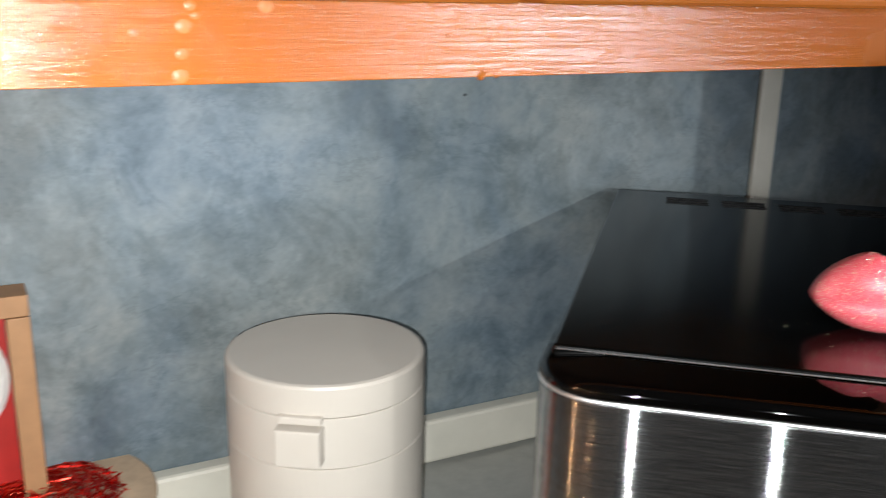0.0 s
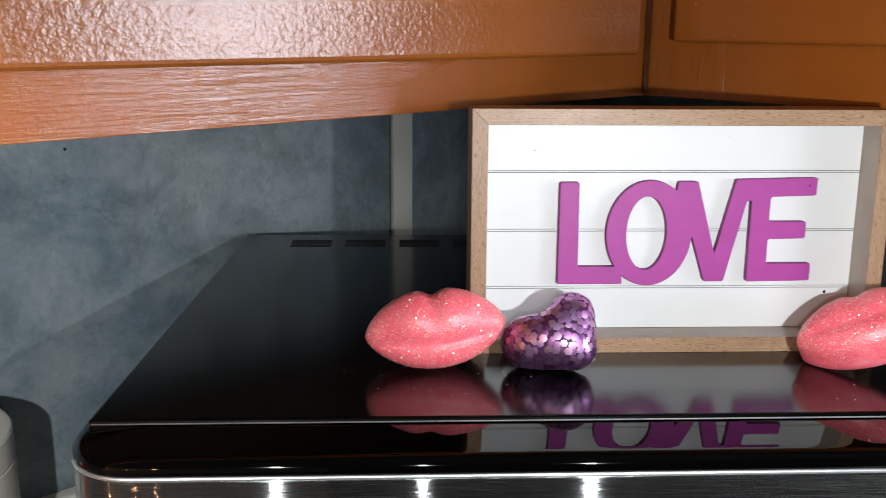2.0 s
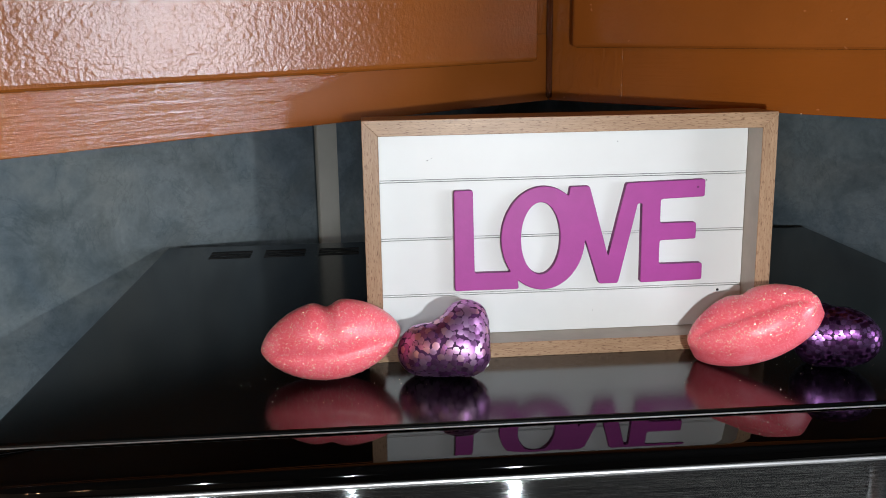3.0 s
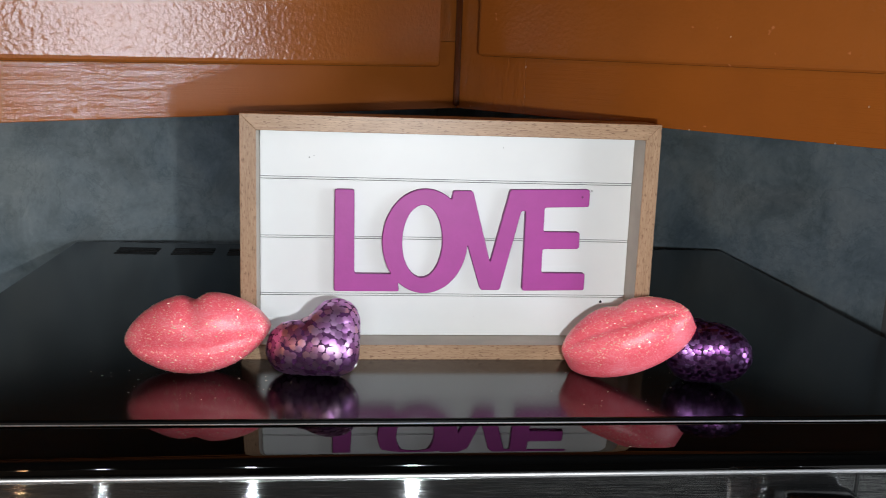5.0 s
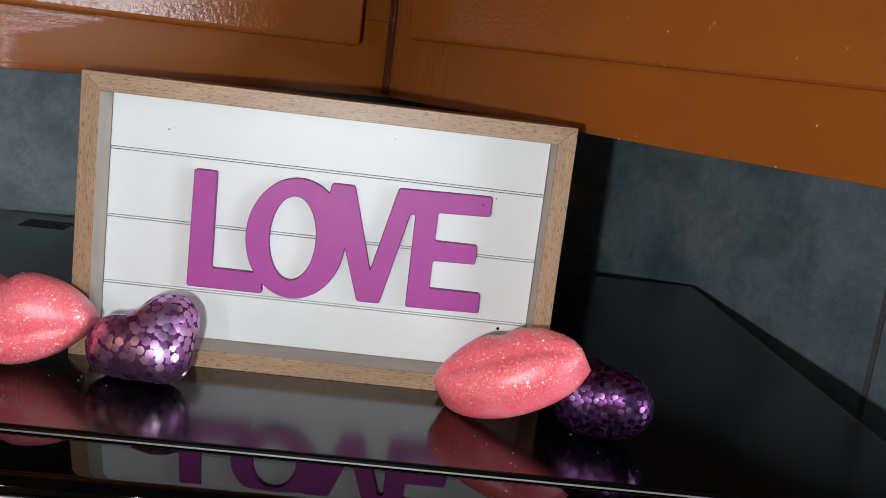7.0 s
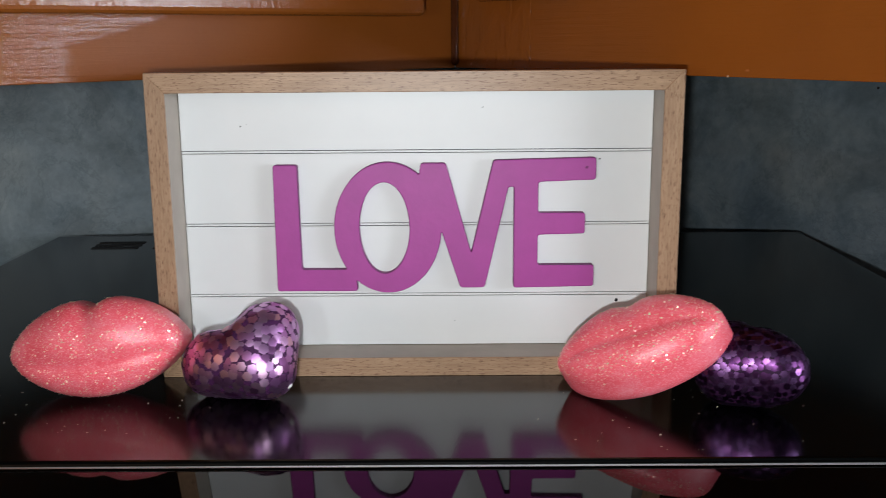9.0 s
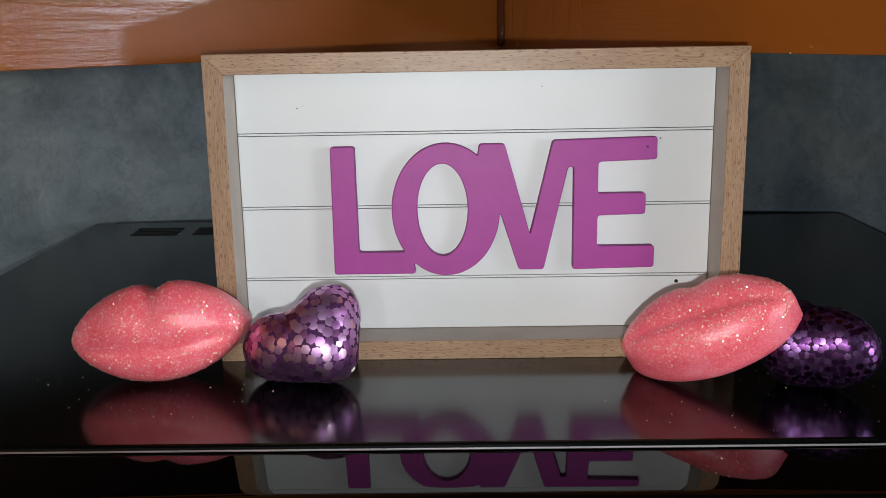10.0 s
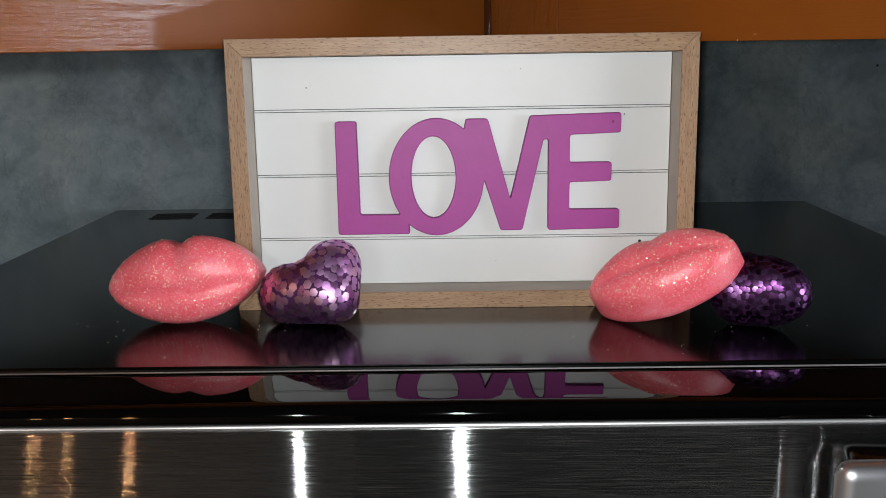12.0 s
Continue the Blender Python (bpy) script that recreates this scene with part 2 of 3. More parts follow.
BASE = paint("base_cabinet_paint", (0.280, 0.080, 0.011), (0.230, 0.064, 0.009), 0.25)

# ---- mesh helpers ----


def part(name, bm, mat, parent=None, label="", m=None, smooth=False):
    bmesh.ops.recalc_face_normals(bm, faces=bm.faces)
    me = bpy.data.meshes.new(name)
    bm.to_mesh(me)
    bm.free()
    for one in (mat if isinstance(mat, tuple) else (mat,)):
        me.materials.append(one)
    if smooth:
        for f in me.polygons:
            f.use_smooth = True
    ob = new(name, me)
    if parent:
        ob.parent = parent
    if m is not None:
        ob.matrix_local = m
    return tagged(ob, label)


def thing(name, m, label, category, group="", kind=""):
    return tagged(new(name), label, category, group, kind) if m is None else placed(tagged(new(name), label, category, group, kind), m)


def placed(ob, m):
    ob.matrix_world = m
    return ob


def box(x0, x1, y0, y1, z0, z1, bevel=0.0, bm=None, segments=2):
    bm = bm or bmesh.new()
    made = bmesh.ops.create_cube(bm, size=1.0, matrix=Matrix.LocRotScale(((x0 + x1) / 2, (y0 + y1) / 2, (z0 + z1) / 2), None, (x1 - x0, y1 - y0, z1 - z0)))
    if bevel:
        edges = list({e for v in made["verts"] for e in v.link_edges})
        bmesh.ops.bevel(bm, geom=edges, offset=bevel, segments=segments, affect="EDGES", profile=0.5)
    return bm


def lathe(profile, steps=64, bm=None):
    """Turn (radius, z) pairs about the z axis; ends at radius 0 are closed."""
    bm = bm or bmesh.new()
    rings = []
    for r, z in profile:
        if r == 0:
            rings.append([bm.verts.new((0, 0, z))])
        else:
            rings.append([bm.verts.new((r * math.cos(2 * math.pi * i / steps), r * math.sin(2 * math.pi * i / steps), z)) for i in range(steps)])
    for p, q in zip(rings, rings[1:]):
        for i in range(steps):
            j = (i + 1) % steps
            if len(p) == 1 and len(q) > 1:
                bm.faces.new((p[0], q[i], q[j]))
            elif len(q) == 1 and len(p) > 1:
                bm.faces.new((p[i], p[j], q[0]))
            elif len(p) > 1:
                bm.faces.new((p[i], p[j], q[j], q[i]))
    return bm


def sheet(outline, y0, y1, round_=0.0):
    """A flat piece with an outline in x and z, from y0 (front) to y1, its front edge rounded."""
    bm = bmesh.new()
    front = [bm.verts.new((x, y0, z)) for x, z in outline]
    face = bm.faces.new(front)
    made = bmesh.ops.extrude_face_region(bm, geom=[face])
    for v in made["geom"]:
        if isinstance(v, bmesh.types.BMVert):
            v.co.y = y1
    if round_:
        edges = [e for e in bm.edges if all(abs(v.co.y - y0) < 1e-6 for v in e.verts)]
        bmesh.ops.bevel(bm, geom=edges, offset=round_, segments=2, affect="EDGES", profile=0.5)
    return bm


def structure(name, bm, mat, label, category, m=ROOM):
    return tagged(part(name, bm, mat, None, label, m), label, category, "", "structure")


# ---- room ----
LW, RW = 0.628, 0.955          # the two walls of the corner
LF, RF = 0.309, 0.637          # faces of the two wall cabinets
CZ, CB = 0.908, 1.2645         # counter top, underside of the wall cabinets
wall_left = structure("wall_left", box(-3.0, RW + 0.12, LW, LW + 0.12, 0, 2.4), WALL, "sponged blue-grey painted kitchen wall", "wall")
bm = box(RW, RW + 0.12, -0.50, LW, 0, 2.4)
box(RW, RW + 0.12, -3.0, -1.40, 0, 2.4, bm=bm)
box(RW, RW + 0.12, -1.40, -0.50, 0, 1.14, bm=bm)
box(RW, RW + 0.12, -1.40, -0.50, 1.50, 2.4, bm=bm)
wall_right = structure("wall_right", bm, WALL, "sponged blue-grey wall with a window opening", "wall")
part("nail_hole", lathe([(0, 0.0002), (0.0007, 0.0002), (0.0010, 0)], 12), SLOT, wall_right, "small dark nail hole", pose(RW, 0.2053, 1.2431, 0, -90))
part("dark_spot", lathe([(0, 0.0002), (0.0008, 0.0002), (0.0012, 0)], 12), SLOT, wall_left, "small dark spot on the paint", pose(0.3612, LW, 1.2185, 90))
structure("wall_back", box(-3.12, RW + 0.12, -3.12, -3.0, 0, 2.4), ROOM_PAINT, "plain grey painted wall", "wall")
structure("wall_far", box(-3.12, -3.0, -3.0, LW + 0.12, 0, 2.4), FAR_PAINT, "plain cream painted wall", "wall")
structure("floor", box(-3.12, RW + 0.12, -3.12, LW + 0.12, -0.1, 0), FLOOR, "brown vinyl kitchen floor", "floor")
structure("ceiling", box(-3.12, RW + 0.12, -3.12, LW + 0.12, 2.4, 2.5), ROOM_PAINT, "plain dark ceiling, unseen", "ceiling")
bm = box(-2.2, RW, 0.0, LW, CZ - 0.038, CZ, 0.004)
box(0.33, RW, -1.9, 0.0, CZ - 0.038, CZ, 0.004, bm=bm)
structure("countertop", bm, COUNTER, "grey laminate corner worktop", "countertop")
bm = box(-2.2, RW, 0.03, LW, 0, CZ - 0.038)
box(0.36, RW, -1.9, 0.03, 0, CZ - 0.038, bm=bm)
structure("base_cabinets", bm, BASE, "orange-brown painted base cabinets under the worktop", "cabinet")
structure("trim_left", box(-2.2, RW - 0.016, LW - 0.016, LW, CZ + 0.003, CZ + 0.042, 0.003), CREAM, "cream upstand strip along the wall", "trim")
structure("trim_right", box(RW - 0.016, RW, -1.9, LW - 0.016, CZ + 0.003, CZ + 0.042, 0.003), CREAM, "cream upstand strip along the wall", "trim")
# cream batten over the joint of the wall boards
structure("wall_batten", box(0.677, 0.7025, LW - 0.006, LW, CZ + 0.042, CB + 0.02, 0.002), CREAM, "cream vertical batten over a wall joint", "trim")
structure("wall_joint", box(RW - 0.002, RW, 0.101, 0.105, CZ + 0.042, CB + 0.02), GROOVE, "thin brown joint between wall boards", "trim")


def wall_cabinet(m, label, length, doors, rail_z, proud, post, rail=ORANGE_RAIL):
    """Local x along the face, y into the wall, z up from the underside. Doors lie on the face frame."""
    ob = thing("wall_cabinet", m, label, "cabinet", "wall cabinets")
    part("body", box(0.0, length, 0.018, 0.3175, 0.012, 0.76), ORANGE_RAIL, ob)
    part("bottom_rail", box(post + 0.0001, length, 0, 0.0175, 0, 0.045, 0.0004), rail, ob)
    part("top_rail", box(0, length, 0, 0.0175, 0.715, 0.76, 0.0016), ORANGE_RAIL, ob)
    part("stile", box(0, post, 0.0002, 0.0175, 0, 0.7145, 0.0003), ORANGE_CORNER, ob)
    part("stile", box(length - 0.045, length, 0.0002, 0.0175, 0.0451, 0.7145, 0.0003), ORANGE_CORNER, ob)
    for x0, x1 in doors:
        part("door", box(x0, x1, -proud, -0.0006, rail_z, 0.73, min(0.003, proud * 0.4), segments=3), ORANGE_DOOR, ob)
    return ob


# long cabinet: its face frame ends in the corner, one stile wide
long = wall_cabinet(ROOM @ pose(-0.75, LF, CB), "orange-brown gloss painted wall cabinet with two doors", RF + 0.75,
             [(0.21 - 0.42 + 0.75, 0.1955 + 0.75), (0.2040 + 0.75, 0.5955 + 0.75)], 0.0285, 0.0245, 0.045, ORANGE_LONG)
short = wall_cabinet(ROOM @ pose(RF, LF, CB, 0, 0, -90), "orange-brown gloss painted wall cabinet in the corner", 0.335,
                     [(0.0265, 0.326)], 0.0362, 0.0110, 0.060)
for px, pr in ((0.942, 0.0018), (0.949, 0.0011), (0.615, 0.0013)):
    part("paint_drip", lathe([(0, -1.1 * pr), (0.6 * pr, -0.8 * pr), (pr, 0.0), (0.8 * pr, 0.9 * pr), (0, 1.6 * pr)], 14), ORANGE_RAIL, long, "dried paint drip under the rail", pose(px, 0.0006, 0.0004), smooth=True)
# raised lumpy strip; the groove's shade is put into its colour
structure("corner_strip", box(RF - 0.0042, RF, LF - 0.0042, LF, CB + 0.0015, CB + 0.76, 0.0018), CORNER_SHADE, "dark brown lumpy strip, coloured as the shaded groove in the cabinet corner", "trim")

for px, pz, pr in ((0.8266, 0.0195, 0.0028), (0.8305, 0.0230, 0.0015), (0.8290, 0.0262, 0.0020), (0.8550, 0.0262, 0.0028), (0.8255, 0.0104, 0.0022), (0.8247, 0.0030, 0.0028), (0.8102, 0.0175, 0.0016), (0.9271, 0.0162, 0.0012), (0.9455, 0.0146, 0.0016)):
    part("paint_blister", lathe([(0, 0.00022), (0.6 * pr, 0.0002), (pr, -0.0001)], 18), BLISTER if px < 0.9 else ORANGE_RAIL, long, "small pale blister in the paint", pose(px, 0.0, pz, 90), smooth=True)
for px, pz in ((0.180, 0.0003), (0.262, 0.0006), (0.276, 0.020), (0.205, 0.052), (0.262, 0.071)):
    proud = -0.0112 if pz > 0.04 else -0.0002
    part("paint_speck", lathe([(0, 0.0004), (0.0003, 0.0003), (0.0005, 0.0)], 10), SPECK, short, "small pale paint speck", pose(px, proud, pz, 90))

# ---- countertop oven ----
ZT = 1.138
oven = thing("countertop_oven", pose(0.2585, 0.403, CZ), "black enamel and brushed steel countertop oven across the corner", "oven")
OW, OD, OH = 0.281, 0.374, ZT - CZ        # half width, depth of the case, height


def ring_sweep(profile, half, depth, radius, back, uv=None):
    """Sweep (inset, z) pairs round a front with rounded corners: from one back edge, along the front, to the other."""
    path = [(-half, back)]
    for k in range(9):
        f = math.pi + k * math.pi / 16
        path.append((-half + radius + radius * math.cos(f), depth + radius + radius * math.sin(f)))
    path += [(half * k / 6, depth) for k in range(-5, 6)]
    path += [(-x, y) for x, y in path[9:0:-1]] + [(half, back)]
    bm = bmesh.new()
    layer = bm.loops.layers.uv.new(uv) if uv else None
    rows = []
    for k, (x, y) in enumerate(path):
        p0, p1 = path[max(0, k - 1)], path[min(len(path) - 1, k + 1)]
        d = Vector((p1[0] - p0[0], p1[1] - p0[1], 0)).normalized()
        n = Vector((-d.y, d.x, 0))
        rows.append([bm.verts.new(Vector((x, y, z)) + n * inset) for inset, z in profile])
    run = 0.0
    for k in range(len(rows) - 1):
        step = (rows[k][0].co - rows[k + 1][0].co).length
        for j in range(len(profile) - 1):
            f = bm.faces.new((rows[k][j], rows[k + 1][j], rows[k + 1][j + 1], rows[k][j + 1]))
            if layer:
                for loop, (u, v) in zip(f.loops, ((run, j), (run + step, j), (run + step, j + 1), (run, j + 1))):
                    loop[layer].uv = (u, v * 0.1)
        run += step
    return bm


# case: enamel top sheet with a small rolled edge
bm = box(-OW, OW, 0.0, OD, 0.014, OH, 0.0016, segments=3)
for v in bm.verts:
    wide = 0.2870 if v.co.x < 0 else 0.2830
    v.co.x *= (wide + (0.2768 - wide) * v.co.y / OD) / OW
part("case", bm, BLACK, oven, "black enamel case, wider towards the front")
for k in range(6):
    for j in range(3):
        x0 = -0.2365 + k * 0.0435
        part("vent_slot", box(x0, x0 + 0.0325, 0.331 + j * 0.0085, 0.3355 + j * 0.0085, OH - 0.001, OH + 0.0004), SLOT, oven)
# rounded black bezel in front of the top
BF = -0.0330                                # the bezel's front, from the case
curve, rise = [], -0.0022
for k in range(10):
    curve.append((0.0330 - 0.0030 * k, OH + rise))
    rise -= 0.0030 * math.tan(radians(2.9 + 0.15 * k))
top = curve[-1][1]
curve += [(curve[9][0] * (1 - math.sin(f)), top - 0.0064 * (1 - math.cos(f))) for f in (0.16 + k * (math.pi / 2 - 0.16) / 12 for k in range(1, 13))]
STL = curve[-1][1]
part("bezel", ring_sweep([(0.0330, OH - 0.03)] + curve + [(0.0, STL - 0.0008), (0.006, STL - 0.0008)], 0.2925, BF, 0.032, 0.012), PIANO, oven, "black gloss rounded front edge", smooth=True)
# added strip shapes the highlight along the top edge, thinner on the left
bm = box(-0.2850, 0.2810, -0.0004, 0.0004, OH - 0.00215, OH - 0.0016)
for v in bm.verts:
    if v.co.z < OH - 0.002:
        v.co.y -= 0.0005
        v.co.z += 0.00025 if v.co.x < 0 else 0.0
part("edge_strip", bm, EDGE, oven, "thin pale metal strip standing for the highlight on the top edge")
part("front_panel", ring_sweep([(0.005, STL - 0.0009), (0.0026, STL - 0.0010), (0.0012, STL - 0.0014), (0.0004, STL - 0.0023), (0.0, STL - 0.0036), (0.0, STL - 0.0042), (0.0, 0.08), (0.0, 0.012), (0.01, 0.012)], 0.2922, BF + 0.0003, 0.032, 0.012, "brush"), STEEL, oven, "horizontally brushed stainless steel front", smooth=True)
# pale rim added over the steel's rounded edge to carry its highlight
part("panel_highlight", ring_sweep([(0.0012, STL - 0.0009), (0.0002, STL - 0.0012), (-0.0003, STL - 0.0019), (-0.0004, STL - 0.0028), (0.0006, STL - 0.0034)], 0.2922, BF + 0.0003, 0.032, 0.012), EDGE, oven, "thin pale strip added as the highlight along the top of the steel", smooth=True)
part("front_core", box(-0.25, 0.25, -0.020, -0.0015, 0.013, OH - 0.031), SLOT, oven)
part("door_seam", box(0.1755, 0.1768, BF - 0.0002, BF + 0.0006, 0.014, STL - 0.003), SLOT, oven)
grip = part("handle", box(0.1275, 0.1640, -0.066, -0.055, 0.03, OH - 0.0148, 0.0055, segments=4), CHROME, oven, "chrome bar handle", smooth=True)
part("handle_mount", box(0.1350, 0.1720, -0.056, BF + 0.001, 0.026, OH - 0.0172, 0.006, segments=3), BLACK, grip, "black gloss handle mount", smooth=True)
for fx in (-0.23, 0.23):
    for fy in (0.04, 0.33):
        part("foot", box(fx - 0.015, fx + 0.015, fy - 0.015, fy + 0.015, 0.0, 0.014, 0.003), RUBBER, oven)

# ---- box sign ----
SW, SH, SD = 0.2229, 0.1312, 0.032
sign = thing("box_sign", pose(0.2594, 0.4850, ZT, -1.6), "oak-framed white box sign with a purple wooden word", "sign")
FWD = 0.0084


def moulding(length):
    """Mitred frame side: local x along it, outer edge at z = 0, the visible face at y = 0."""
    bm = bmesh.new()
    h = length / 2
    prof = [(0, 0), (0, FWD), (SD, FWD), (SD, 0)]
    ends = [[bm.verts.new((s * (h - z), y, z)) for y, z in prof] for s in (-1, 1)]
    for k in range(4):
        bm.faces.new((ends[0][k], ends[0][(k + 1) % 4], ends[1][(k + 1) % 4], ends[1][k]))
    bm.faces.new(ends[0])
    bm.faces.new(ends[1][::-1])
    bmesh.ops.recalc_face_normals(bm, faces=bm.faces)
    for f in bm.faces:
        if f.normal.z > 0.9:
            f.material_index = 1
    bmesh.ops.bevel(bm, geom=list(bm.edges), offset=0.00025, segments=1, affect="EDGES")
    return bm


part("frame_side", moulding(SW), (OAK, OAK_BACK), sign, m=pose(0, 0, 0))
part("frame_side", moulding(SW), (OAK, OAK_BACK), sign, m=pose(0, 0, SH) @ pose(0, 0, 0, 0, 180, 0))
part("frame_side", moulding(SH), (OAK, OAK_BACK), sign, m=pose(-SW / 2, 0, SH / 2) @ pose(0, 0, 0, 0, 90, 0))
part("frame_side", moulding(SH), (OAK, OAK_BACK), sign, m=pose(SW / 2, 0, SH / 2) @ pose(0, 0, 0, 0, -90, 0))
PY = 0.0185                                # board behind the frame's face
iw, z0, z1 = SW / 2 - FWD - 0.0003, FWD + 0.0003, SH - FWD - 0.0003
part("backing", box(-iw, iw, PY + 0.0012, SD - 0.001, z0, z1), GROOVE, sign)
joints = [0.0321, 0.0643, 0.0966]
cuts = [z0] + joints + [z1]
for lo, hi in zip(cuts, cuts[1:]):
    part("plank", box(-iw, iw, PY, PY + 0.0011, lo + (0.00075 if lo > z0 else 0), hi - (0.00075 if hi < z1 else 0), 0.0001), WHITE_BOARD, sign)
for j in joints:
    part("bead", box(-iw, iw, PY + 0.0001, PY + 0.0011, j - 0.00042, j + 0.00042, 0.0001), WHITE_BOARD, sign)
part("nail", lathe([(0, 0.0006), (0.0007, 0.0004), (0.0008, 0)], 12), SLOT, sign, m=pose(0.0893, PY, 0.0289, 90))
for sx, sz, sr in ((-0.0764, 0.1078, 0.0006), (-0.0740, 0.1088, 0.0003), (0.0802, 0.0927, 0.0006), (0.0164, 0.0197, 0.0003), (0.0290, 0.1155, 0.0004)):
    part("paint_speck", lathe([(0, 0.0002), (sr * 0.4, 0.00015), (sr * 0.6, 0)], 10), GROOVE, sign, "small dirt speck on the board", pose(sx, PY, sz, 90))
part("nail", lathe([(0, 0.0005), (0.0006, 0.0003), (0.0007, 0)], 12), PURPLE_EDGE, sign, "dark dent in the word", pose(0.0740, PY - 0.0041, 0.0895, 90))
# the word, four joined letters of painted plywood
LX = -0.2593                               # world x to sign x
LZ = -ZT


def o_arc(rx, rz, start, end, steps, mid=0.2459):
    return [(mid + rx * math.cos(radians(start + (end - start) * k / steps)), 1.2002 + rz * math.sin(radians(start + (end - start) * k / steps))) for k in range(steps + 1)]


outer = ([(0.1955, 1.1707), (0.1955, 1.2295), (0.2062, 1.2295), (0.2068, 1.1810)]
         + o_arc(0.0240, 0.0304, 219.2, 53.7, 34)
         + [(0.2608, 1.2300), (0.2720, 1.2300), (0.2832, 1.1885), (0.2930, 1.2312), (0.3384, 1.2322), (0.3384, 1.2220), (0.3130, 1.2212),
            (0.3130, 1.2070), (0.3340, 1.2070), (0.3340, 1.1972), (0.3130, 1.1968), (0.3130, 1.1826), (0.3384, 1.1826), (0.3384, 1.1724),
            (0.3022, 1.1718), (0.3022, 1.2190), (0.2998, 1.2190), (0.2893, 1.1720), (0.2782, 1.1720)]
         + o_arc(0.0240, 0.0304, -3.0, -127.2, 24) + [(0.2320, 1.1707)])
hole = o_arc(0.0112, 0.0212, 0, 360, 48, 0.2444)[:-1]


def softened(loop, r):
    """Round the sharp corners of an outline."""
    out = []
    for p, q, n in zip(loop[-1:] + loop[:-1], loop, loop[1:] + loop[:1]):
        p, q, n = Vector(p), Vector(q), Vector(n)
        a, b = (p - q), (n - q)
        if a.angle(b) > radians(150):
            out.append(tuple(q))
            continue
        d = min(r, a.length * 0.45, b.length * 0.45)
        a, b = q + a.normalized() * d, q + b.normalized() * d
        out += [tuple(a * (1 - k) ** 2 + q * 2 * k * (1 - k) + b * k * k) for k in (0.0, 0.33, 0.67, 1.0)]
    return out


outer = softened(outer, 0.0014)
bm = bmesh.new()
for loop in (outer, hole):
    vs = [bm.verts.new((0.1967 + 0.985 * (x - 0.1955) + LX, PY - 0.0042, 1.1728 + 0.960 * (z - 1.1707) + LZ)) for x, z in loop]
    for p, q in zip(vs, vs[1:] + vs[:1]):
        bm.edges.new((p, q))
bmesh.ops.triangle_fill(bm, use_beauty=True, use_dissolve=False, edges=list(bm.edges))
grown = bmesh.ops.extrude_face_region(bm, geom=list(bm.faces))
for v in grown["geom"]:
    if isinstance(v, bmesh.types.BMVert):
        v.co.y = PY - 0.0001
bm.normal_update()
rim = [e for e in bm.edges if all(abs(v.co.y - PY + 0.0042) < 1e-6 for v in e.verts) and len(e.link_faces) == 2 and abs(e.link_faces[0].normal.dot(e.link_faces[1].normal)) < 0.5]
bmesh.ops.bevel(bm, geom=rim, offset=0.0005, segments=2, affect="EDGES", profile=0.5)
bm.normal_update()
for f in bm.faces:
    if abs(f.normal.y) < 0.8:
        f.material_index = 1
part("wooden_word", bm, (PURPLE, PURPLE_EDGE), sign, "purple painted word LOVE cut from thin wood")

# ---- glitter lips ----


def resting(ob, bm, m):
    """Set a thing down so that its lowest point meets the oven's top."""
    ob.matrix_world = Matrix.Translation((0, 0, ZT - min((m @ v.co).z for v in bm.verts))) @ m



def lips_surface(u, f):
    """u from corner to corner (-1 to 1), f round the section: the front is where cos f > 0."""
    w = max(0.0, 1 - u * u)
    top = 0.58 * max(0.0, 1 - abs(u) ** 2.1) ** 0.66 - 0.10 * math.exp(-(u / 0.13) ** 2)
    low = -0.55 * max(0.0, 1 - abs(u) ** 2.0) ** 0.68
    s, c = math.sin(f), math.cos(f)
    z = (top + low) / 2 + (top - low) / 2 * s
    deep = 0.42 * w ** 0.45 * abs(c) ** 0.8 if c > 0 else -0.41 * w ** 0.08 * abs(c) ** 0.35
    if c > 0:
        mouth = -0.12 - 0.05 * math.cos(u * 3.0) * w
        deep *= 1 - 0.20 * math.exp(-((z - mouth) / 0.055) ** 2) * w ** 0.3
        deep *= 1 + 0.10 * math.exp(-(((z - 0.22) / 0.2) ** 2 + ((abs(u) - 0.32) / 0.25) ** 2))
    return Vector((u, -deep, z)) * 0.0366


